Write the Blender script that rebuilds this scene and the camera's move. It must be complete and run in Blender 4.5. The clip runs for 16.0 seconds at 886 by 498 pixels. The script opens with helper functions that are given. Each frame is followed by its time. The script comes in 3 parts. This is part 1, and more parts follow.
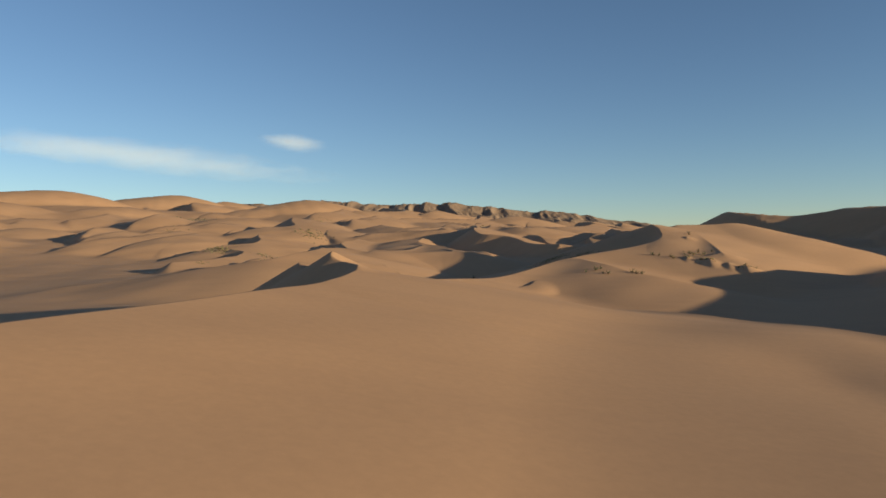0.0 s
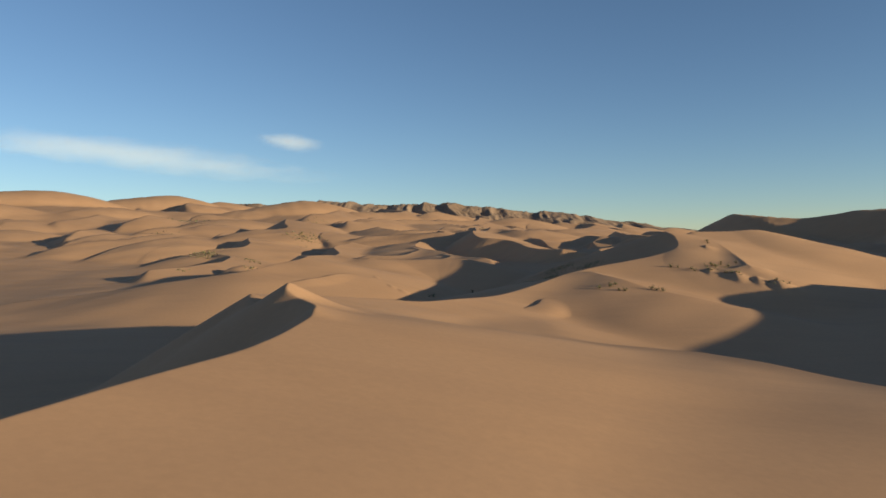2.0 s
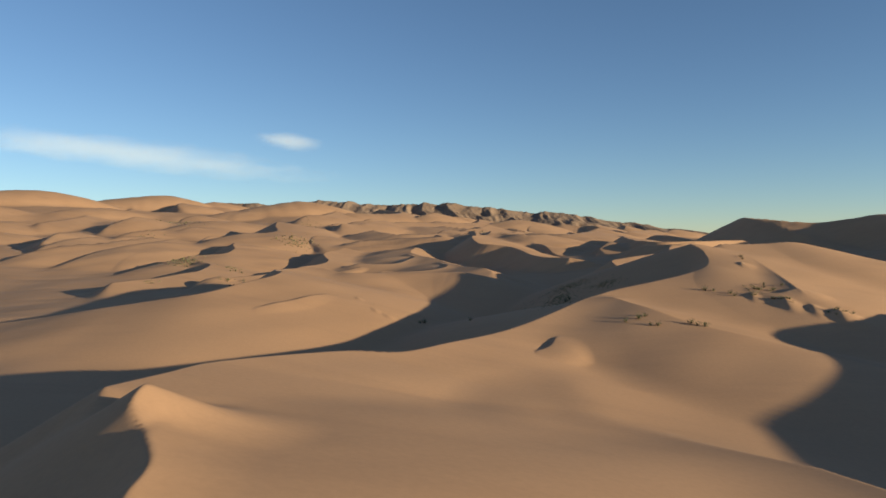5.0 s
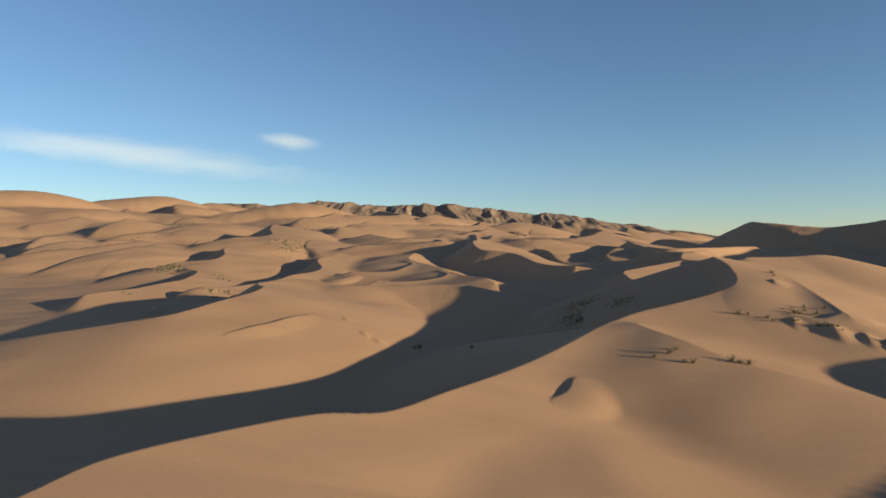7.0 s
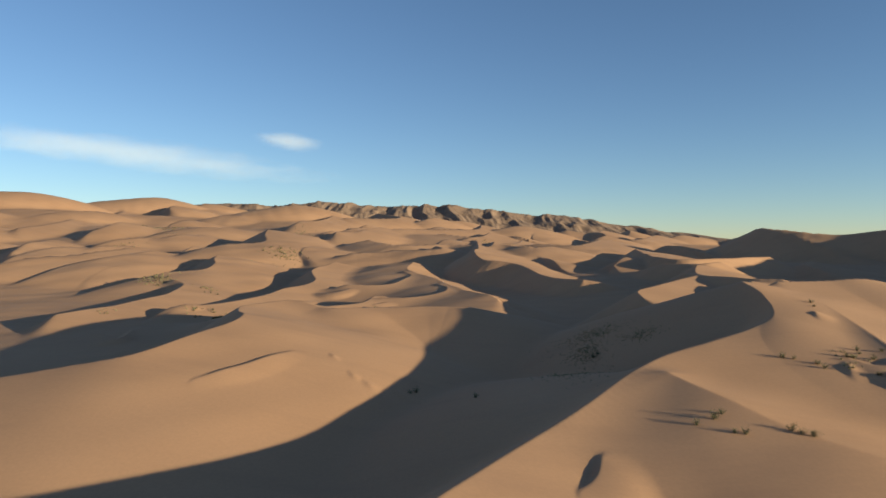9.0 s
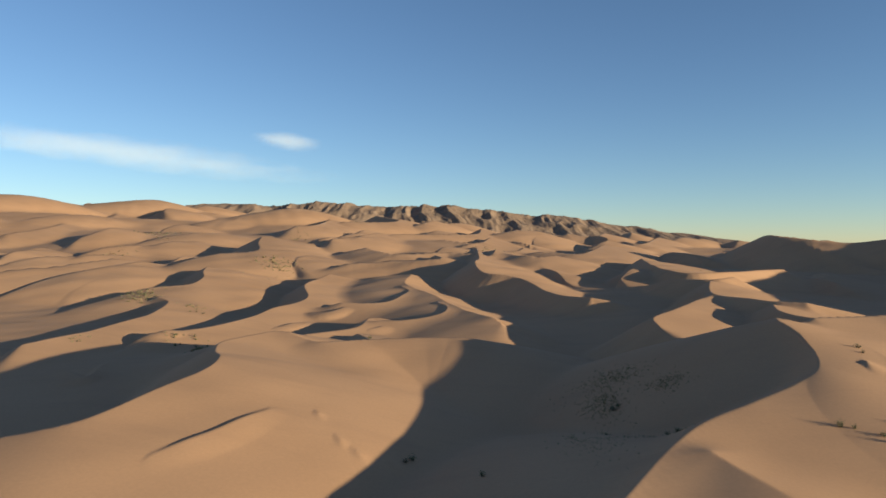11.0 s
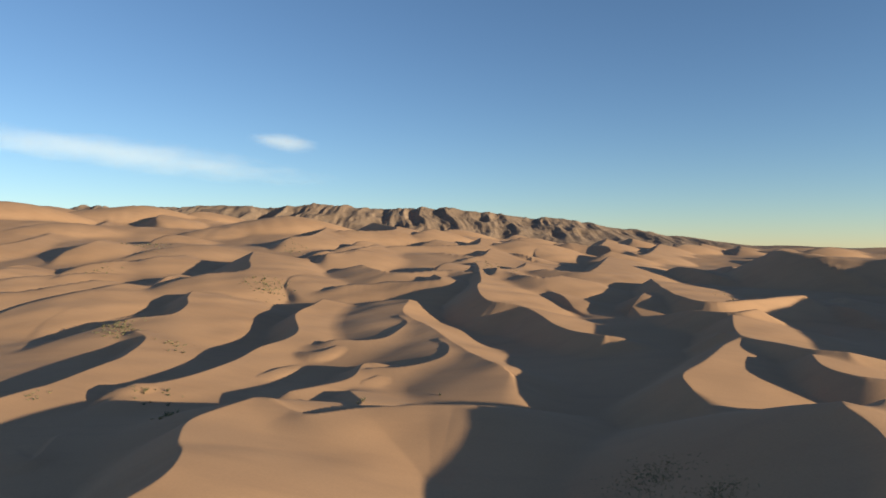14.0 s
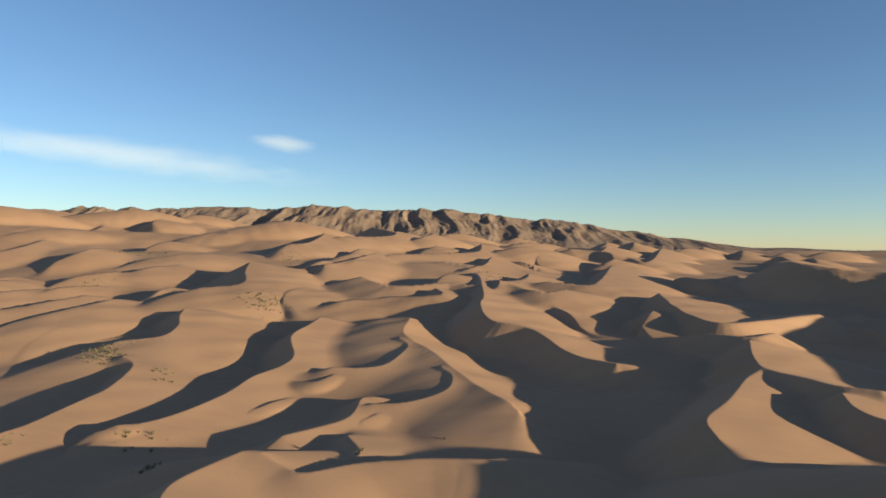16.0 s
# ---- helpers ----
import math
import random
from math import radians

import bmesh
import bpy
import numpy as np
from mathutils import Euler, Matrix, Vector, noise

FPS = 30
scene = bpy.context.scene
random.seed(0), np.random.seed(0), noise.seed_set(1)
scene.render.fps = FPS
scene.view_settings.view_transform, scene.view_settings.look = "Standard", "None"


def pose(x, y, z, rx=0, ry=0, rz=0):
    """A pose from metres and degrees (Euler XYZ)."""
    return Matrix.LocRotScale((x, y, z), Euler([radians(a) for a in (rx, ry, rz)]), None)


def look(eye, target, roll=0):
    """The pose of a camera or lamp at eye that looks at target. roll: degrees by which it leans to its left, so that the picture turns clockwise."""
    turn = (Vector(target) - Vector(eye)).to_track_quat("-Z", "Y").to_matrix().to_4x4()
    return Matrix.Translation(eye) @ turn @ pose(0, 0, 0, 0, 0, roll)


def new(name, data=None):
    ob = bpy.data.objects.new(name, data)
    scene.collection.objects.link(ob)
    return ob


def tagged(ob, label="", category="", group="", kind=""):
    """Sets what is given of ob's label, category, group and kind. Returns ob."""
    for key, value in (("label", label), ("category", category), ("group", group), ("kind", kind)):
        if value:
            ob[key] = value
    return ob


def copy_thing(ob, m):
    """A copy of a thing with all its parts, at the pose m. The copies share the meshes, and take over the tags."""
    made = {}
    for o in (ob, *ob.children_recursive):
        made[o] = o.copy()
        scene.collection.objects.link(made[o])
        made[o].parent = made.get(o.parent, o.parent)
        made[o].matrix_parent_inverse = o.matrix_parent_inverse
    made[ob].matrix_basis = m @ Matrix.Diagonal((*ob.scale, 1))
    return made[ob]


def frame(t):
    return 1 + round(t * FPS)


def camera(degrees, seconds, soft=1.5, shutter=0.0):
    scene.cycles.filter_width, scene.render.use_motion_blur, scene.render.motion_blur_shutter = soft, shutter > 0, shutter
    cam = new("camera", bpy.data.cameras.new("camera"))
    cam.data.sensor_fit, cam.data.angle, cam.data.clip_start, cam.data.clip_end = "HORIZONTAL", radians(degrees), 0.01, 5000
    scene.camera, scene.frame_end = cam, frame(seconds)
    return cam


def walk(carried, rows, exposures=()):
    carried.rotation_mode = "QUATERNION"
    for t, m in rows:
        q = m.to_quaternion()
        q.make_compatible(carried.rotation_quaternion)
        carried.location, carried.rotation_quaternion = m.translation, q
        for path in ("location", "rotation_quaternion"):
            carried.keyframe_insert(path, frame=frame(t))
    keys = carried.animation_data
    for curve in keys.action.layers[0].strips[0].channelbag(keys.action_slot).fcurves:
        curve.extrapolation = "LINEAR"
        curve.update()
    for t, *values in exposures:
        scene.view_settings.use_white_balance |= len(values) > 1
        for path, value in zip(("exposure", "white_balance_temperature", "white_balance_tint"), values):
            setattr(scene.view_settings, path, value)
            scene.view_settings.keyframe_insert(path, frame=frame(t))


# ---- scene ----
cam = camera(66.3, 16.0, soft=1.6)
PATH = [
    (0.0, pose(0.00, 0.00, 5.00, 89.689, 0.458, -0.000)),
    (0.5, pose(0.28, 6.83, 5.98, 89.695, 0.441, -0.016)),
    (1.0, pose(0.57, 13.66, 6.95, 89.683, 0.430, -0.042)),
    (1.5, pose(0.91, 20.46, 7.98, 89.687, 0.417, -0.073)),
    (2.0, pose(1.27, 27.18, 9.00, 89.675, 0.393, -0.094)),
    (2.5, pose(1.68, 33.84, 10.07, 89.666, 0.359, -0.105)),
    (3.0, pose(2.13, 40.42, 11.12, 89.651, 0.330, -0.116)),
    (3.5, pose(2.61, 46.96, 12.20, 89.659, 0.305, -0.109)),
    (4.0, pose(3.03, 53.41, 13.13, 89.644, 0.277, -0.104)),
    (4.5, pose(3.38, 59.84, 13.99, 89.644, 0.243, -0.099)),
    (5.0, pose(3.67, 66.23, 14.82, 89.649, 0.208, -0.095)),
    (5.5, pose(3.90, 72.59, 15.71, 89.658, 0.175, -0.090)),
    (6.0, pose(4.10, 78.91, 16.72, 89.668, 0.140, -0.084)),
    (6.5, pose(4.25, 85.21, 17.90, 89.678, 0.098, -0.076)),
    (7.0, pose(4.39, 91.46, 19.32, 89.687, 0.037, -0.064)),
    (7.5, pose(4.44, 97.73, 20.99, 89.694, -0.035, -0.038)),
    (8.0, pose(4.51, 103.91, 22.80, 89.688, -0.093, -0.046)),
    (8.5, pose(4.53, 110.04, 24.81, 89.680, -0.138, -0.039)),
    (9.0, pose(4.51, 116.12, 27.02, 89.683, -0.170, -0.032)),
    (9.5, pose(4.47, 122.15, 29.41, 89.666, -0.179, -0.046)),
    (10.0, pose(4.38, 128.12, 31.96, 89.640, -0.181, -0.070)),
    (10.5, pose(4.26, 134.04, 34.64, 89.612, -0.185, -0.098)),
    (11.0, pose(4.09, 139.89, 37.45, 89.588, -0.197, -0.129)),
    (11.5, pose(3.89, 145.68, 40.36, 89.576, -0.219, -0.161)),
    (12.0, pose(3.64, 151.39, 43.36, 89.590, -0.248, -0.192)),
    (12.5, pose(3.32, 156.98, 46.39, 89.574, -0.262, -0.215)),
    (13.0, pose(2.94, 162.41, 49.46, 89.582, -0.269, -0.260)),
    (13.5, pose(2.49, 167.66, 52.51, 89.567, -0.291, -0.305)),
    (14.0, pose(2.00, 172.75, 55.59, 89.581, -0.319, -0.324)),
    (14.5, pose(1.51, 177.68, 58.63, 89.569, -0.352, -0.366)),
    (15.0, pose(0.99, 182.51, 61.70, 89.576, -0.374, -0.391)),
    (15.5, pose(0.42, 187.26, 64.75, 89.565, -0.392, -0.403)),
    (16.0, pose(-0.17, 192.00, 67.84, 89.570, -0.407, -0.404)),
]
walk(cam, PATH, exposures=[(0.0, 0.32, 6950, 20), (4.0, 0.42, 6700, 20), (7.0, 0.45, 6650, 20), (9.0, 0.5, 6600, 20), (16.0, 0.55, 6500, 20)])

# ---- light ----
SUN_AZ, SUN_EL = 119.0, 7.4     # degrees clockwise from the view's direction (+y), and above the horizon
az, el = radians(SUN_AZ), radians(SUN_EL)
sun_dir = Vector((math.sin(az) * math.cos(el), math.cos(az) * math.cos(el), math.sin(el)))
world = bpy.data.worlds.new("sky")
scene.world = world
world.use_nodes = True
wn = world.node_tree.nodes
bg = wn["Background"]
sky = wn.new("ShaderNodeTexSky")
sky.sky_type = "NISHITA"
sky.sun_disc = False
sky.sun_elevation = el
sky.sun_rotation = az
sky.altitude = 2000
bg.inputs["Strength"].default_value = 0.12
sky.dust_density, sky.air_density, sky.ozone_density = 0.0, 1.0, 2.8
cast = wn.new("ShaderNodeMix")      # dry desert air: a touch less violet than the clear sky
cast.data_type, cast.blend_type = "RGBA", "MULTIPLY"
cast.inputs[0].default_value = 1.0
cast.inputs[7].default_value = (1.0, 1.025, 0.96, 1)
world.node_tree.links.new(sky.outputs[0], cast.inputs[6])
world.node_tree.links.new(cast.outputs[2], bg.inputs["Color"])
lamp = bpy.data.lights.new("sun", "SUN")
lamp.energy, lamp.angle, lamp.color = 5.0, radians(0.53), (0.98, 1.0, 0.67)
sun = new("sun", lamp)
sun.matrix_world = look(sun_dir * 100, (0, 0, 0))

# ---- materials ----
def material(name, rough=0.9):
    m = bpy.data.materials.new(name)
    m.use_nodes = True
    b = m.node_tree.nodes["Principled BSDF"]
    b.inputs["Roughness"].default_value = rough
    b.inputs["Specular IOR Level"].default_value = 0.15
    return m, m.node_tree.nodes, m.node_tree.links, b


def noise_node(nodes, links, coord, scale, detail=4.0, rough=0.55, stretch=(1, 1, 1)):
    mp = nodes.new("ShaderNodeMapping")
    mp.inputs["Scale"].default_value = stretch
    links.new(coord, mp.inputs["Vector"])
    n = nodes.new("ShaderNodeTexNoise")
    n.inputs["Scale"].default_value = scale
    n.inputs["Detail"].default_value = detail
    n.inputs["Roughness"].default_value = rough
    links.new(mp.outputs[0], n.inputs["Vector"])
    return n.outputs["Fac"]


def ramp(nodes, links, fac, stops):
    r = nodes.new("ShaderNodeValToRGB")
    while len(r.color_ramp.elements) < len(stops):
        r.color_ramp.elements.new(0.5)
    for e, (p, c) in zip(r.color_ramp.elements, stops):
        e.position, e.color = p, (*c, 1)
    links.new(fac, r.inputs["Fac"])
    return r.outputs["Color"]


def mix(nodes, links, fac, a, b, mode="MIX"):
    n = nodes.new("ShaderNodeMix")
    n.data_type, n.blend_type = "RGBA", mode
    for sock, v in ((n.inputs[0], fac), (n.inputs[6], a), (n.inputs[7], b)):
        if isinstance(v, (int, float)):
            sock.default_value = v
        elif isinstance(v, tuple):
            sock.default_value = (*v, 1)
        else:
            links.new(v, sock)
    return n.outputs[2]


def sand_material():
    m, n, l, b = material("sand", 0.95)
    co = n.new("ShaderNodeTexCoord").outputs["Object"]
    wide = ramp(n, l, noise_node(n, l, co, 0.011, 5), [(0.3, SAND_A), (0.7, SAND_B)])
    grain = ramp(n, l, noise_node(n, l, co, 1.3, 6, 0.65), [(0.25, (0.94, 0.94, 0.94)), (0.75, (1.05, 1.05, 1.05))])
    col = mix(n, l, 1.0, wide, grain, "MULTIPLY")
    # heavier dark grains that gather in streaks along the wind
    streak = ramp(n, l, noise_node(n, l, co, 0.06, 5, 0.6, (0.35, 1.6, 1)), [(0.5, (0, 0, 0)), (0.8, (1, 1, 1))])
    sm = n.new("ShaderNodeMath")
    sm.operation = "MULTIPLY"
    sm.inputs[1].default_value = 0.32
    l.new(streak, sm.inputs[0])
    col = mix(n, l, sm.outputs[0], col, SAND_DARK)
    l.new(col, b.inputs["Base Color"])
    b2 = n.new("ShaderNodeBump")
    b2.inputs["Strength"].default_value = 0.025
    b2.inputs["Distance"].default_value = 0.25
    l.new(noise_node(n, l, co, 0.35, 6, 0.6, (0.6, 1.4, 1)), b2.inputs["Height"])
    l.new(b2.outputs[0], b.inputs["Normal"])
    return m


SAND_A, SAND_B, SAND_DARK = (0.485, 0.251, 0.137), (0.55, 0.291, 0.163), (0.34, 0.18, 0.11)
SAND = sand_material()

# ---- the dune field: a height for every place ----
ORIGIN = np.array((0.0, -150.0))     # the fan of the ground's mesh opens from here

# broad lie of the land under the dunes: x, y, level
LEVELS = [
    (0, -140, -4), (-60, -40, -9), (70, -40, -8), (0, 20, -7), (22, 60, -5.8), (24, 36, -6.2), (10, 28, -5.9),
    (34, 58, -7.0), (50, 58, -8.2), (40, 36, -7.8), (38, 95, -6.3), (48, 78, -6.6), (38, 118, -7.5),
    (30, 128, -8.8), (85, 110, -15), (10, 152, -7.4), (12, 166, -8.2), (20, 162, -9.5), (30, 160, -10.7),
    (60, 150, -15), (26, 182, -9), (90, 215, -15), (150, 170, -9), (150, 100, -9), (-45, 90, -13),
    (-60, 150, -13.2), (-110, 215, -12.8), (-40, 230, -16), (0, 270, -18), (50, 340, -17), (-30, 340, -11),
    (-110, 320, -13), (60, 400, -13), (70, 480, -11), (-140, 400, -9), (3, 446, -8.5), (20, 468, -9.5), (-110, 390, -8), (109, 574, 2), (-130, 500, -10), (-50, 480, -9),
    (0, 620, -5), (90, 700, 3), (-170, 580, -6), (-60, 700, 2), (-260, 640, -3), (180, 420, -6),
    (220, 560, 0), (230, 300, -5), (230, 700, 5), (320, 900, 9), (120, 850, 12), (0, 850, 16),
    (-120, 850, 17), (-300, 850, 20), (-220, 700, 0), (-600, 1100, 42), (-300, 1150, 42), (0, 1150, 38),
    (250, 1200, 22), (600, 1200, 14), (900, 1800, 20), (400, 1700, 38), (0, 1600, 62), (-350, 1600, 80),
    (-800, 1500, 95), (-600, 2200, 112), (0, 2300, 82), (500, 2600, 50), (1500, 2600, 30), (-1500, 1800, 110),
    (-1500, 2800, 140), (0, 3300, 60), (1200, 4500, 40), (-1500, 4500, 110), (2800, 3500, 35), (0, -1500, 0),
    (2500, -500, 0), (-2500, -500, 20), (0, -4500, 0), (3500, 1000, 10), (-3500, 1500, 60),
]


def fan_xy(x, y):
    dx, dy = x - ORIGIN[0], y - ORIGIN[1]
    r = np.hypot(dx, dy)
    return np.arctan2(dx, dy) * 2.2, np.log(np.maximum(r, 20.0))


LV = np.array([p for p in LEVELS if len(p) == 3], float)
_u, _v = fan_xy(LV[:, 0], LV[:, 1])
LX = np.stack([_u, _v], 1)


def kernel(d2):
    return np.where(d2 > 0, 0.5 * d2 * np.log(d2 + 1e-12), 0.0)


def solve_levels():
    n = len(LX)
    k = kernel(((LX[:, None] - LX[None]) ** 2).sum(2)) + np.eye(n) * 0.003
    p = np.c_[np.ones(n), LX]
    a = np.block([[k, p], [p.T, np.zeros((3, 3))]])
    return np.linalg.solve(a, np.r_[LV[:, 2], 0, 0, 0])


LW = solve_levels()


def level(x, y):
    u, v = fan_xy(x, y)
    out = LW[-3] + LW[-2] * u + LW[-1] * v
    for (a, b), w in zip(LX, LW):
        out += w * kernel((u - a) ** 2 + (v - b) ** 2)
    return out


def waves(x, y, size, seed, turns=7):
    """Smooth uneven swell of about one unit, from a few crossed sine waves."""
    rng = np.random.RandomState(seed)
    out = 0.0
    for _ in range(turns):
        a, k, p = rng.uniform(0, 2 * math.pi), rng.uniform(0.6, 1.7) * 2 * math.pi / size, rng.uniform(0, 2 * math.pi)
        out = out + np.sin((x * math.cos(a) + y * math.sin(a)) * k + p)
    return out / math.sqrt(turns)


def smooth_max(a, b, k):
    h = np.clip(0.5 + 0.5 * (b - a) / k, 0, 1)
    return a * (1 - h) + b * h + k * h * (1 - h)


def spline(points, n):
    """Points along a smooth line through the given ones."""
    p = np.array(points, float)
    p = np.vstack([2 * p[0] - p[1], p, 2 * p[-1] - p[-2]])
    out = []
    for i in range(1, len(p) - 2):
        a, b, c, d = p[i - 1:i + 3]
        for t in np.arange(n) / n:
            out.append(0.5 * (2 * b + (c - a) * t + (2 * a - 5 * b + 4 * c - d) * t * t + (3 * b - a - 3 * c + d) * t ** 3))
    return np.array(out + [p[-2]])


def raise_dune(X, Y, Z, crest, wind=0.16, lee=0.6, toe=2.0, reach=150.0, fine=6):
    """Raise one dune along its crest. The steep slip face lies to the left of the crest's direction, the long wind slope to its right."""
    line = spline(crest, fine)
    lo, hi = line[:, :2].min(0) - reach, line[:, :2].max(0) + reach
    idx = np.nonzero((X > lo[0]) & (X < hi[0]) & (Y > lo[1]) & (Y < hi[1]))[0]
    if not len(idx):
        return
    x, y = X[idx], Y[idx]
    best, side, dist = np.full(len(idx), 1e18), np.zeros(len(idx)), []
    for a, b in zip(line[:-1], line[1:]):
        ex, ey = b[0] - a[0], b[1] - a[1]
        l2 = ex * ex + ey * ey + 1e-9
        t = np.clip(((x - a[0]) * ex + (y - a[1]) * ey) / l2, 0, 1)
        dx, dy = x - a[0] - t * ex, y - a[1] - t * ey
        d2 = dx * dx + dy * dy
        near = d2 < best
        best[near] = d2[near]
        side[near] = ((ex * dy - ey * dx) / math.sqrt(l2))[near]
        dist.append((np.sqrt(d2).astype(np.float32), (a[2] + t * (b[2] - a[2])).astype(np.float32)))
    t = np.clip(side / (np.sqrt(best) + 1e-6), -1, 1)
    t = np.clip((t + 0.5) / 1.1, 0, 1)
    t = t * t * (3 - 2 * t)
    slope = wind + (lee - wind) * t
    top = np.full(len(idx), -1e9)
    for d, zc in dist:
        top = np.maximum(top, zc - slope * d - 26.0 * (d / reach) ** 3)
    Z[idx] = smooth_max(Z[idx], top, toe)


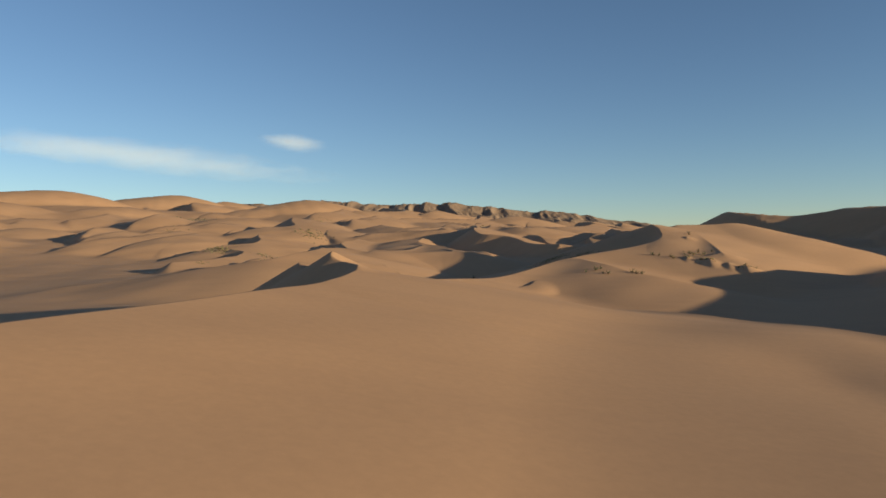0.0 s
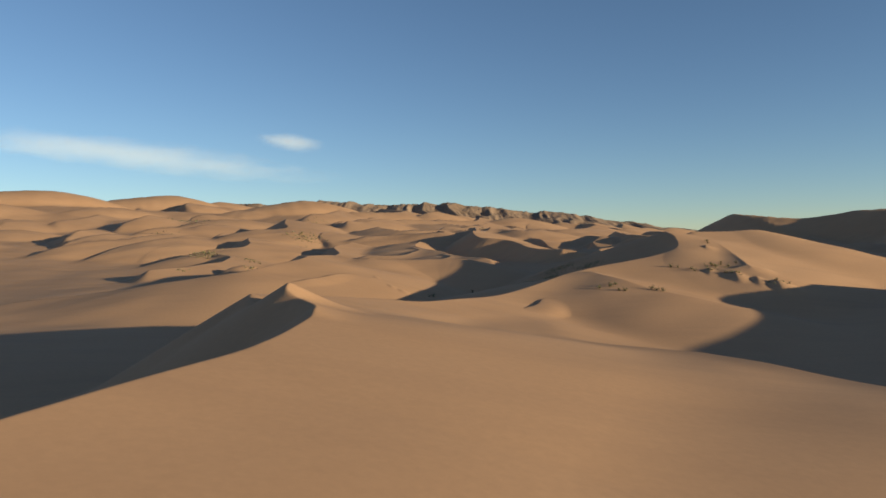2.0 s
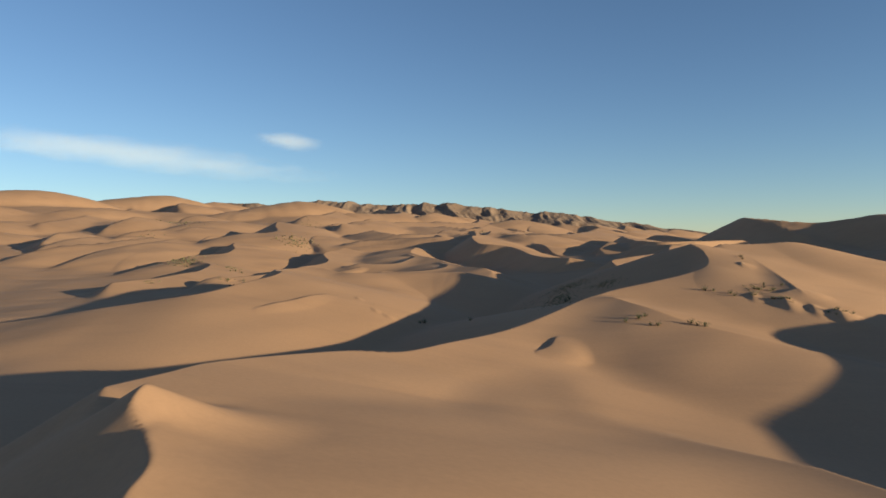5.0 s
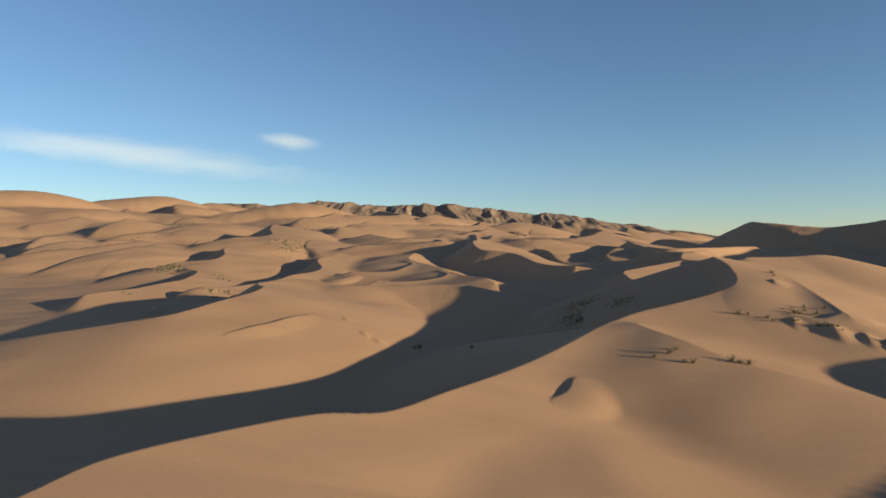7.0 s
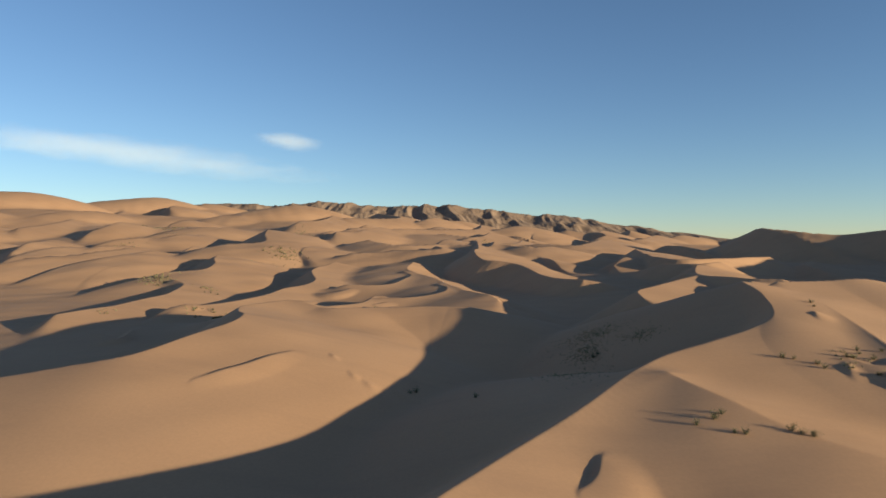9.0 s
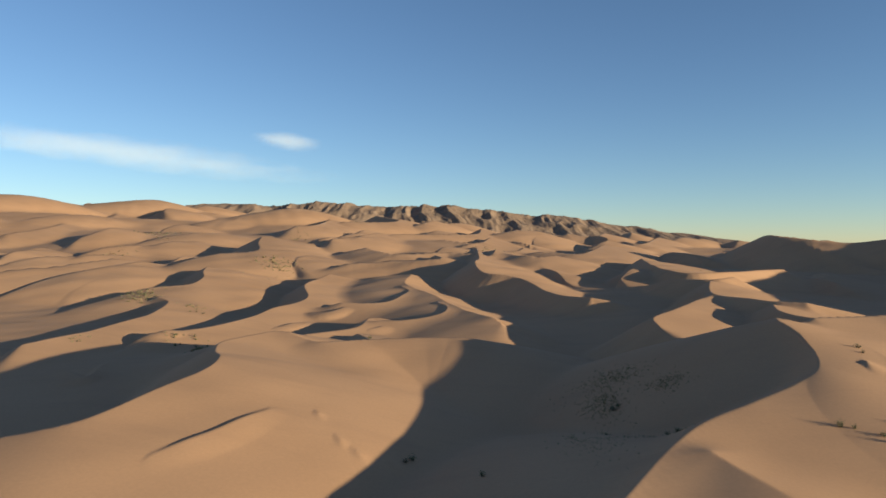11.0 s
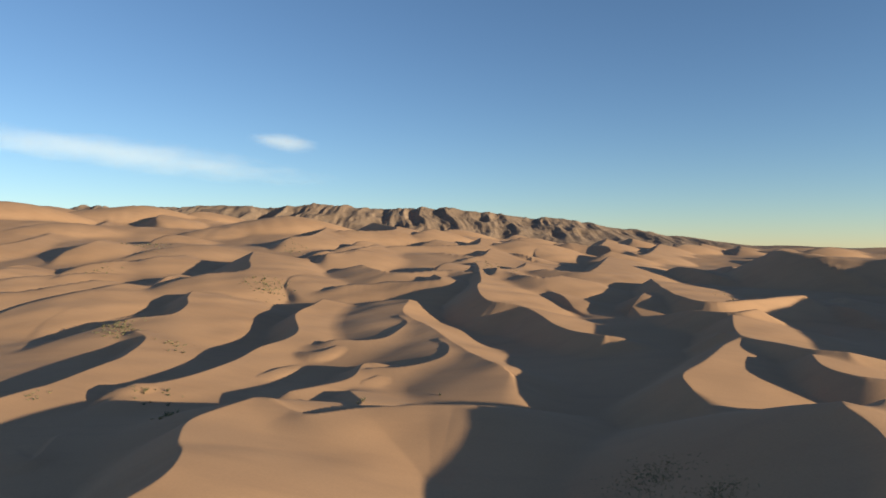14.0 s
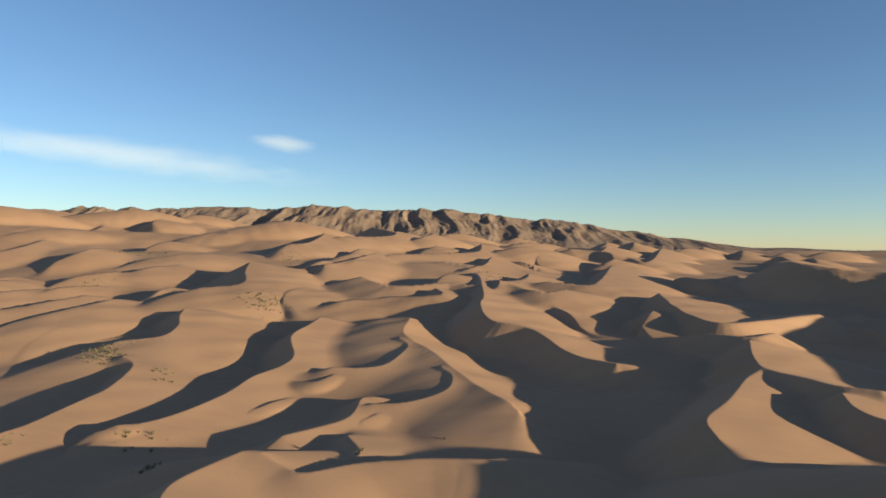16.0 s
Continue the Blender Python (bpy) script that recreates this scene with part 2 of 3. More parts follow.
# each dune: its crest as x, y, height, then the wind slope, the slip face and how soft its foot is
DUNES = [
    ([(-27.3, 128.2, 2.0), (-26.9, 141.3, 0.8), (-26.3, 154.5, -0.3), (-20.2, 168.5, -1.6), (-12.4, 182.0, -3.0), (-3.1, 188.5, -4.2), (6.0, 206.5, -5.2), (17.8, 228.5, -5.9), (32.7, 247.8, -3.6), (55.2, 277.6, 0.1), (74.0, 291.5, 2.5), (90.1, 302.3, 5.1), (99.6, 311.4, 7.6), (105.1, 329.6, 11.2), (105.9, 345.4, 14.9)], 0.2, 0.6, 2.0),
    ([(-54.3, 400.5, 3.5), (-46.0, 392.0, 2.0), (-38.0, 388.0, 1.8), (-23.5, 398.0, 1.4), (-4.8, 402.0, 1.3), (6.0, 402.0, 1.3), (15.3, 402.0, 1.2), (21.0, 410.0, -1.0)], 0.2, 0.6, 2.0),
    ([(-123.2, 452.2, -3.4), (-109.6, 469.6, -3.0), (-99.0, 501.4, -1.9), (-93.5, 537.9, 0.0), (-84.5, 561.4, 1.7), (-82.9, 582.8, 3.4), (-94.5, 628.5, 7.9), (-92.0, 662.1, 10.0), (-88.3, 699.3, 12.3)], 0.2, 0.6, 2.0),
    ([(34.0, 475.0, -5.0), (31.1, 481.7, 0.0), (22.4, 506.0, 0.3), (7.7, 554.2, 2.0), (-5.0, 597.4, 4.9), (-22.6, 644.0, 8.1), (-20.7, 696.6, 13.0)], 0.3, 0.11, 2.0),
    ([(-56.1, 556.3, 1.2), (-40.9, 556.5, 1.3), (-26.6, 568.9, 2.3), (-18.3, 607.5, 5.3), (-25.6, 630.5, 6.9)], 0.2, 0.55, 2.0),
    ([(-56.9, 441.3, -2.8), (-46.4, 452.1, -2.6), (-35.5, 468.2, -2.2), (-34.1, 496.0, -1.6), (-29.5, 500.8, -1.4)], 0.2, 0.55, 2.0),
    ([(-28.0, 486.0, -1.8), (-13.5, 489.9, -1.4), (4.1, 508.6, -0.3), (7.3, 536.2, 0.9), (1.6, 554.8, 1.8)], 0.2, 0.55, 2.0),
    ([(-33.5, 410.3, -2.2), (-25.7, 416.6, -1.9), (-33.1, 439.7, -2.3)], 0.2, 0.5, 2.0),
    ([(94.7, 549.0, 5.5), (82.4, 563.7, 5.4), (73.9, 585.0, 6.6), (60.7, 632.6, 13.1), (36.8, 656.2, 16.2), (31.8, 702.3, 22.1), (39.4, 777.7, 25.1), (45.7, 948.3, 31.5)], 0.2, 0.6, 2.0),
    ([(279.5, 686.8, 18.4), (193.4, 641.0, 16.6), (183.3, 696.2, 18.5), (203.4, 816.6, 23.3)], 0.13, 0.6, 2.0),
    ([(92.7, 414.3, 4.1), (96.1, 433.2, 6.3), (114.9, 458.2, 7.6), (138.3, 494.8, 9.0), (153.5, 513.4, 10.3), (151.2, 528.2, 10.4)], 0.2, 0.6, 2.0),
    ([(153.5, 513.4, 10.3), (163.9, 544.7, 12.0), (177.4, 577.3, 14.3)], 0.2, 0.6, 2.0),
    ([(196.0, 414.0, 5.4), (166.0, 420.0, 6.9), (156.0, 430.0, 7.4), (154.5, 442.0, 8.4), (161.7, 462.4, 9.6)], 0.2, 0.6, 2.0),
    ([(178.5, 463.1, 10.0), (166.2, 473.2, 10.1), (160.5, 489.0, 10.3), (153.5, 510.7, 10.2)], 0.2, 0.5, 2.0),
    ([(201.2, 596.0, 15.8), (183.5, 587.2, 14.9), (164.8, 606.7, 14.2)], 0.2, 0.5, 2.0),
    ([(-167.5, 417.5, -4.2), (-163.3, 445.9, -3.6), (-159.6, 460.8, -3.2), (-157.4, 495.2, -2.1), (-156.8, 520.2, -1.0), (-164.8, 559.1, 1.6), (-179.1, 576.8, 3.2)], 0.2, 0.6, 2.0),
    ([(-195.6, 610.0, 7.0), (-173.9, 623.1, 8.9), (-174.5, 649.0, 12.2), (-184.3, 676.7, 15.7), (-190.0, 700.6, 18.2)], 0.18, 0.55, 2.0),
    ([(-209.4, 795.2, 28.2), (-181.5, 823.6, 30.8), (-197.9, 888.5, 38.6), (-212.2, 956.6, 45.9)], 0.13, 0.5, 2.0),
    ([(-345.1, 690.0, 15.8), (-319.0, 714.6, 18.7), (-305.5, 736.7, 21.3), (-294.3, 758.6, 23.8)], 0.2, 0.5, 2.0),
    ([(-581.4, 1051.4, 49.4), (-600.2, 1175.2, 60.3), (-661.7, 1363.0, 76.7)], 0.2, 0.5, 2.0),
    ([(-657.5, 1390.8, 79.0), (-658.5, 1479.8, 86.6), (-735.9, 1692.0, 104.9)], 0.2, 0.5, 2.0),
    ([(-228.3, 1224.3, 66.2), (-206.2, 1289.3, 70.0), (-222.3, 1542.0, 88.7)], 0.2, 0.5, 2.0),
    ([(-185.3, 1458.2, 81.2), (-106.4, 1525.2, 82.6), (-92.1, 1649.3, 91.4), (-160.3, 1824.3, 107.4)], 0.2, 0.5, 2.0),
    ([(-131.5, 979.7, 43.3), (-110.9, 1047.9, 47.1), (-90.4, 1172.0, 54.9)], 0.2, 0.5, 2.0),
    ([(-69.3, 1163.4, 52.7), (3.8, 1245.1, 53.8), (65.5, 1325.9, 56.0), (82.4, 1488.4, 68.4)], 0.2, 0.45, 2.0),
    ([(-80.0, 900.9, 33.0), (-41.4, 850.4, 27.5), (8.4, 881.8, 28.8), (42.2, 869.8, 28.0), (45.7, 980.2, 33.3)], 0.2, 0.55, 2.0),
    ([(-80.6, 770.8, 20.0), (-41.9, 782.1, 21.8), (2.3, 786.9, 24.2), (-2.9, 831.0, 26.2)], 0.2, 0.55, 2.0),
    ([(118.5, 903.4, 29.5), (152.4, 881.9, 28.0), (179.4, 941.9, 29.6), (259.0, 1204.3, 37.5)], 0.15, 0.55, 2.0),
    ([(71.9, 856.6, 27.8), (94.3, 803.8, 26.1), (118.4, 823.7, 26.5)], 0.2, 0.5, 2.0),
    ([(3.4, 1122.8, 44.5), (55.8, 1091.2, 39.7), (82.2, 1237.2, 48.3)], 0.2, 0.5, 2.0),
    ([(60.7, 887.4, 28.8), (96.5, 940.4, 31.0), (106.5, 992.0, 33.2)], 0.2, 0.5, 2.0),
    ([(558.7, 1153.1, 25.1), (550.1, 1204.3, 26.0), (825.8, 1752.9, 34.5)], 0.2, 0.5, 2.0),
    ([(270.8, 1577.2, 60.4), (331.2, 1587.5, 55.0), (417.4, 1862.7, 66.5)], 0.2, 0.5, 2.0),
    ([(362.6, 1490.5, 45.4), (384.7, 1422.1, 39.7), (641.2, 2138.7, 59.3)], 0.2, 0.5, 2.0),
    ([(-422.8, 1445.3, 84.6), (-387.4, 1465.6, 86.2), (-405.3, 1642.9, 99.9)], 0.2, 0.5, 2.0),
    ([(-150.0, 268.0, -10.0), (-130.0, 269.0, -8.0), (-114.0, 271.0, -6.0), (-100.0, 272.0, -4.0), (-86.0, 277.0, -2.0), (-72.0, 285.0, 0.0), (-64.0, 309.0, 2.5), (-59.0, 324.0, 4.0), (-61.0, 339.0, 4.5), (-66.0, 350.0, 4.5), (-70.0, 373.0, 4.2), (-60.0, 400.0, 4.0)], 0.2, 0.6, 2.0),
    ([(150.0, -20.0, 4.0), (165.0, 30.0, 6.4), (170.0, 70.0, 7.0), (170.0, 108.0, 2.8), (170.0, 146.0, 2.2), (172.0, 194.0, 4.2), (168.0, 235.0, 1.0)], 0.2, 0.6, 2.0),
    ([(122.0, 354.0, 14.8), (140.0, 357.0, 15.0), (158.0, 359.0, 15.2), (180.0, 362.0, 10.0), (210.0, 366.0, 4.0)], 0.25, 0.6, 2.0),
    ([(92.0, 214.0, -10.5), (78.0, 222.0, -7.4), (66.0, 234.0, -4.7), (58.0, 252.0, -1.9), (54.0, 265.0, -0.6)], 0.2, 0.17, 2.0),
    ([(112.0, 270.0, 0.5), (118.0, 300.0, 5.0), (121.0, 331.0, 9.0), (113.0, 345.0, 13.5), (108.0, 350.0, 14.9)], 0.3, 0.3, 2.0),
    ([(43.0, 137.0, -8.6), (48.0, 120.0, -7.9), (56.0, 86.0, -7.0), (66.0, 50.0, -7.2)], 0.035, 0.4, 2.0),
    ([(-44.0, -40.0, 0.5), (-33.0, 10.0, 0.5), (-26.5, 40.0, 0.6), (-21.5, 57.0, 0.6), (-16.5, 78.0, 0.5), (-14.0, 86.0, 1.0), (-13.0, 96.0, 1.4), (-12.8, 101.0, 1.6), (-13.6, 106.0, 1.6), (-16.0, 111.0, 1.6)], 0.165, 0.6, 2.0),
    ([(-12.9, 102.0, 1.5), (-13.6, 106.0, 1.7), (-16.0, 111.0, 2.2), (-19.0, 115.5, 3.4), (-19.5, 119.0, 4.3)], 0.5, 0.65, 2.0),
    ([(-1300.0, 1300.0, 110.0), (-1050.0, 1480.0, 128.0), (-885.0, 1570.0, 139.0), (-820.0, 1640.0, 120.0), (-790.0, 1700.0, 100.0)], 0.2, 0.4, 2.0),
    ([(-900.0, 1700.0, 115.0), (-800.0, 1770.0, 135.0), (-705.0, 1814.0, 145.0), (-640.0, 1850.0, 125.0), (-600.0, 1900.0, 105.0)], 0.2, 0.4, 2.0),
    ([(-420.0, 1500.0, 90.0), (-310.0, 1560.0, 112.0), (-250.0, 1600.0, 100.0)], 0.18, 0.4, 2.0),
    ([(425.0, 895.0, 28.0), (418.0, 940.0, 42.0), (413.0, 983.0, 50.0), (420.0, 1030.0, 46.0), (440.0, 1080.0, 36.0)], 0.2, 0.5, 2.0),
    ([(600.0, 790.0, 50.0), (531.0, 860.0, 50.0), (500.0, 885.0, 46.0), (469.0, 900.0, 41.6), (447.0, 915.0, 42.5), (430.0, 940.0, 46.0), (413.0, 983.0, 50.0)], 0.2, 0.5, 2.0),
    ([(330.0, 330.0, 22.0), (400.0, 450.0, 35.0), (480.0, 600.0, 46.0), (560.0, 750.0, 54.0), (640.0, 900.0, 57.0), (720.0, 1050.0, 56.0)], 0.2, 0.5, 2.0),
    ([(715.0, 960.0, 40.0), (700.0, 1005.0, 50.0), (690.0, 1050.0, 57.0), (700.0, 1110.0, 50.0), (730.0, 1170.0, 40.0)], 0.2, 0.5, 2.0),
]

# small ridges and mounds on the dunes: their line as x, y, how high they stand, then the wind slope
RIDGES = [
    # mound raised in place of a hollow, to cast the hollow's shadow
    ([(24.3, 213.5), (28.0, 219.0), (30.6, 226.5)], 0.75, 0.12),
    ([(100.2, 277.5), (104.5, 271.2), (112.0, 273.9)], 0.7, 0.2),
    ([(-53.0, 273.0), (-49.0, 280.0), (-45.0, 287.0), (-41.0, 295.0), (-37.0, 302.0)], 0.6, 0.28),
    ([(-130.0, 448.5), (-124.3, 452.2), (-119.8, 457.6)], 1.2, 0.15),
    ([(-81.8, 490.0), (-75.9, 501.5), (-70.9, 513.7)], 1.2, 0.15),
    ([(-30.4, 463.6), (-25.0, 473.8)], 1, 0.2),
    ([(-73.5, 538.4), (-61.4, 535.3), (-54.2, 544.5)], 1.5, 0.15),
    ([(-130.3, 384.3), (-116.7, 372.1), (-122.4, 394.0)], 1.5, 0.2),
    ([(-26.9, 306.7), (-25.9, 305.1), (-24.7, 303.2)], 0.35, 0.4),
    ([(-20.0, 294.8), (-18.6, 292.6), (-17.5, 290.9)], 0.35, 0.4),
    ([(-15.8, 290.5), (-14.0, 288.5), (-12.2, 286.1)], 0.4, 0.4),
    ([(-8.0, 290.2), (-6.2, 287.3), (-4.1, 284.9)], 0.5, 0.4),
    # sand heaped round the shrubs on the wind slope
    ([(102.5, 261.0), (103.5, 263.5), (104.5, 267.0)], 1.3, 0.35),
    ([(96.5, 269.5), (97.5, 271.0), (98.5, 273.5)], 0.8, 0.35),
    ([(111.5, 249.5), (112.5, 252.0), (113.5, 255.5)], 1.5, 0.35),
    ([(107.5, 256.0), (108.3, 257.5), (109.0, 259.5)], 0.8, 0.35),
    ([(110.6, 309.0), (111.4, 310.5), (112.2, 312.5)], 0.7, 0.35),
]

# low dunes strewn over the middle distance and the far field
def far_dunes():
    rng = random.Random(7)
    out = []
    for _ in range(FAR_COUNT):
        r = math.exp(rng.uniform(math.log(850), math.log(3300)))
        a = radians(rng.uniform(-40, 42))
        x, y = r * math.sin(a), -150 + r * math.cos(a)
        size = rng.uniform(0.6, 1.5) * (18 + 0.03 * r)
        turn = radians(rng.gauss(62, 22))
        h = size * rng.uniform(0.16, 0.26)
        bend = rng.uniform(-0.25, 0.4) * size
        ux, uy = math.cos(turn), math.sin(turn)
        z = float(level(np.array([x]), np.array([y]))[0])
        pts = []
        for s, k in ((-1, 0.05), (-0.45, 0.8), (0.2, 1.0), (0.7, 0.75), (1, 0.2)):
            off = bend * (s * s - 0.4)
            pts.append((x + ux * s * size - uy * off, y + uy * s * size + ux * off, z + h * k))
        out.append((pts, rng.uniform(0.13, 0.24), rng.uniform(0.45, 0.62), 2.5))
    return out


FAR_COUNT = 170


def heights(X, Y, small=True):
    Z = level(X, Y)
    R = np.hypot(X, Y + 150)
    Z = Z + waves(X, Y, 90, 3) * 0.5 * np.clip((R - 120) / 300, 0.15, 1) + waves(X, Y, 420, 5) * np.clip((R - 700) / 900, 0, 1) * 6
    for crest, wind, lee, toe in FAR + DUNES:
        raise_dune(X, Y, Z, crest, wind, lee, toe, fine=13 if crest[0][1] < 420 or crest[0][0] > 250 else 6)
    Z = Z + waves(X, Y, 33, 11) * 0.10 + waves(X, Y, 55, 17) * 0.26 * np.clip((R - 450) / 250, 0, 1)
    if small:
        for line, high, wind in RIDGES:
            x, y = (np.array(c, float) for c in zip(*line))
            z = heights(x, y, False) + high * np.array([0.2] + [1.0] * (len(line) - 2) + [0.4])
            raise_dune(X, Y, Z, list(zip(x, y, z)), wind, 0.5, 0.5, 30.0)
    return Z


FAR = far_dunes()


def ground_sheet(cols=1150):
    s = np.linspace(-1, 1, cols, endpoint=False)
    th = np.radians(26 * s + 154 * np.sign(s) * np.abs(s) ** 9)
    r = np.r_[np.geomspace(6, 60, 24, endpoint=False), np.geomspace(60, 160, 90, endpoint=False),
              np.geomspace(160, 900, 660, endpoint=False), np.geomspace(900, 4950, 240)]
    X = (ORIGIN[0] + r[:, None] * np.sin(th)[None]).ravel()
    Y = (ORIGIN[1] + r[:, None] * np.cos(th)[None]).ravel()
    Z = heights(X, Y)
    rows = len(r)
    i, j = np.meshgrid(np.arange(rows - 1), np.arange(cols), indexing="ij")
    jn = (j + 1) % cols
    quads = np.stack([i * cols + j, (i + 1) * cols + j, (i + 1) * cols + jn, i * cols + jn], -1).reshape(-1, 4)
    me = bpy.data.meshes.new("ground")
    me.vertices.add(len(X))
    me.vertices.foreach_set("co", np.stack([X, Y, Z], 1).astype(np.float32).ravel())
    me.loops.add(quads.size)
    me.loops.foreach_set("vertex_index", quads.ravel().astype(np.int32))
    me.polygons.add(len(quads))
    me.polygons.foreach_set("loop_start", np.arange(0, quads.size, 4, dtype=np.int32))
    me.update(calc_edges=True)
    me.polygons.foreach_set("use_smooth", np.ones(len(quads), bool))
    me.materials.append(SAND)
    return tagged(new("ground", me), "golden wind-shaped desert sand in dunes with sharp crests", "sand dunes", kind="structure")


ground = ground_sheet()
ground.cycles.shadow_terminator_geometry_offset = 0.1


# ---- the mountains behind the sand ----
def lattice(x, y, seed):
    """Smooth noise between -1 and 1 on a unit grid."""
    rng = np.random.RandomState(seed)
    table = rng.uniform(-1, 1, (256, 256))
    xi, yi = np.floor(x).astype(int), np.floor(y).astype(int)
    fx, fy = x - xi, y - yi
    fx, fy = fx * fx * (3 - 2 * fx), fy * fy * (3 - 2 * fy)
    a, b = table[xi % 256, yi % 256], table[(xi + 1) % 256, yi % 256]
    c, d = table[xi % 256, (yi + 1) % 256], table[(xi + 1) % 256, (yi + 1) % 256]
    return (a * (1 - fx) + b * fx) * (1 - fy) + (c * (1 - fx) + d * fx) * fy


def ridged(x, y, seed, octaves=6):
    out, amp, total = 0.0, 1.0, 0.0
    for o in range(octaves):
        out = out + amp * (1 - np.abs(lattice(x * 2 ** o + 17 * o, y * 2 ** o, seed + o)) * 1.6)
        total += amp
        amp *= 0.55
    return out / total


def rock_material():
    m, n, l, b = material("bare_rock", 0.95)
    co = n.new("ShaderNodeTexCoord").outputs["Object"]
    col = ramp(n, l, noise_node(n, l, co, 0.006, 7, 0.65), [(0.3, (0.24, 0.14, 0.092)), (0.6, (0.33, 0.2, 0.135)), (0.8, (0.40, 0.25, 0.165))])
    col = mix(n, l, 0.35, col, ramp(n, l, noise_node(n, l, co, 0.03, 6, 0.7), [(0.3, (0.2, 0.125, 0.085)), (0.7, (0.33, 0.21, 0.14))]))
    l.new(col, b.inputs["Base Color"])
    bump = n.new("ShaderNodeBump")
    bump.inputs["Distance"].default_value = 6.0
    l.new(noise_node(n, l, co, 0.02, 8, 0.7), bump.inputs["Height"])
    l.new(bump.outputs[0], b.inputs["Normal"])
    return m


def mountain_range():
    xs, ys = np.linspace(-3900, 2900, 900), np.linspace(3850, 4880, 150)
    X, Y = (a.ravel() for a in np.meshgrid(xs, ys, indexing="ij"))
    top = np.interp(X, [-3900, -2900, -2450, -1800, -1350, -860, -660, -300, -50, 170, 450, 770, 1130, 1600, 2050, 2900],
                    [230, 270, 285, 295, 305, 306, 312, 298, 310, 300, 262, 232, 185, 120, 62, 45])
    v = (Y - 3850) / 1030
    rise = np.clip(v / 0.72, 0, 1) ** 0.8 * np.clip((1.04 - v) / 0.26, 0, 1) ** 0.5
    wx = X + 60 * lattice(X / 300, Y / 300, 40)
    fold = ridged(wx / 190, Y / 560, 50, 4)
    peak = lattice(X / 210, Y / 300, 70) + 0.5 * lattice(X / 90, Y / 120, 71)
    carve = 0.33 - 0.2 * np.clip(v / 0.72, 0, 1) ** 2
    Z = 10 + (top - 10) * rise * (0.99 + carve * (fold - 0.85) + 0.06 * peak)
    n = len(ys)
    me = bpy.data.meshes.new("mountain_range")
    i, j = np.meshgrid(np.arange(len(xs) - 1), np.arange(n - 1), indexing="ij")
    q = np.stack([i * n + j, (i + 1) * n + j, (i + 1) * n + j + 1, i * n + j + 1], -1).reshape(-1, 4)
    me.from_pydata(np.stack([X, Y, Z], 1).tolist(), [], q.tolist())
    me.polygons.foreach_set("use_smooth", np.ones(len(me.polygons), bool))
    me.materials.append(rock_material())
    return tagged(new("mountain_range", me), "bare brown eroded mountain range behind the dunes", "mountain", kind="structure")


mountain_range()


# ---- clouds ----
def cloud_material():
    m, n, l, b = material("cloud_vapour", 1.0)
    co = n.new("ShaderNodeTexCoord").outputs["Generated"]
    sub = n.new("ShaderNodeVectorMath")
    sub.operation = "SUBTRACT"
    sub.inputs[1].default_value = (0.5, 0.5, 0.5)
    l.new(co, sub.inputs[0])
    flat = n.new("ShaderNodeVectorMath")
    flat.operation = "MULTIPLY"
    flat.inputs[1].default_value = (2, 0, 2)
    l.new(sub.outputs[0], flat.inputs[0])
    ln = n.new("ShaderNodeVectorMath")
    ln.operation = "LENGTH"
    l.new(flat.outputs[0], ln.inputs[0])
    wisp = noise_node(n, l, n.new("ShaderNodeTexCoord").outputs["Object"], 0.006, 6, 0.6, (0.5, 1, 2.2))
    add = n.new("ShaderNodeMath")
    add.operation = "MULTIPLY_ADD"
    add.inputs[1].default_value, add.inputs[2].default_value = 0.9, -0.45
    l.new(wisp, add.inputs[0])
    tot = n.new("ShaderNodeMath")
    l.new(ln.outputs["Value"], tot.inputs[0])
    l.new(add.outputs[0], tot.inputs[1])
    fade = n.new("ShaderNodeMapRange")
    fade.interpolation_type = "SMOOTHSTEP"
    for k, val in (("From Min", 0.05), ("From Max", 0.95), ("To Min", 0.2), ("To Max", 0.0)):
        fade.inputs[k].default_value = val
    l.new(tot.outputs[0], fade.inputs["Value"])
    b.inputs["Base Color"].default_value = (0.9, 0.88, 0.88, 1)
    b.inputs["Specular IOR Level"].default_value = 0
    l.new(fade.outputs[0], b.inputs["Alpha"])
    return m


VAPOUR = cloud_material()


def cloud(x, z, half_w, half_h, tilt, label):
    """A thin bank of vapour, far off, thick in the middle and thinning to its rim."""
    bm = bmesh.new()
    bmesh.ops.create_uvsphere(bm, u_segments=48, v_segments=24, radius=1)
    for v in bm.verts:
        v.co = (v.co.x * half_w, v.co.y * 12, v.co.z * half_h)
    me = bpy.data.meshes.new("cloud")
    bm.to_mesh(me)
    bm.free()
    me.polygons.foreach_set("use_smooth", np.ones(len(me.polygons), bool))
    me.materials.append(VAPOUR)
    ob = new("cloud", me)
    ob.matrix_world = pose(x, 4930, z, 0, tilt, 0)
    ob.visible_shadow = False
    return tagged(ob, label, "cloud", group="clouds")


cloud(-2330, 686, 1750, 135, 7.0, "long thin white streak of cloud low in the sky")
cloud(-1085, 757, 280, 80, 6, "small soft white wisp of cloud in blue sky")


# ---- desert shrubs and grass ----
def part(name, bm, mat, parent, label=""):
    me = bpy.data.meshes.new(name)
    bm.to_mesh(me)
    bm.free()
    me.materials.append(mat)
    ob = new(name, me)
    ob.parent = parent
    return tagged(ob, label)


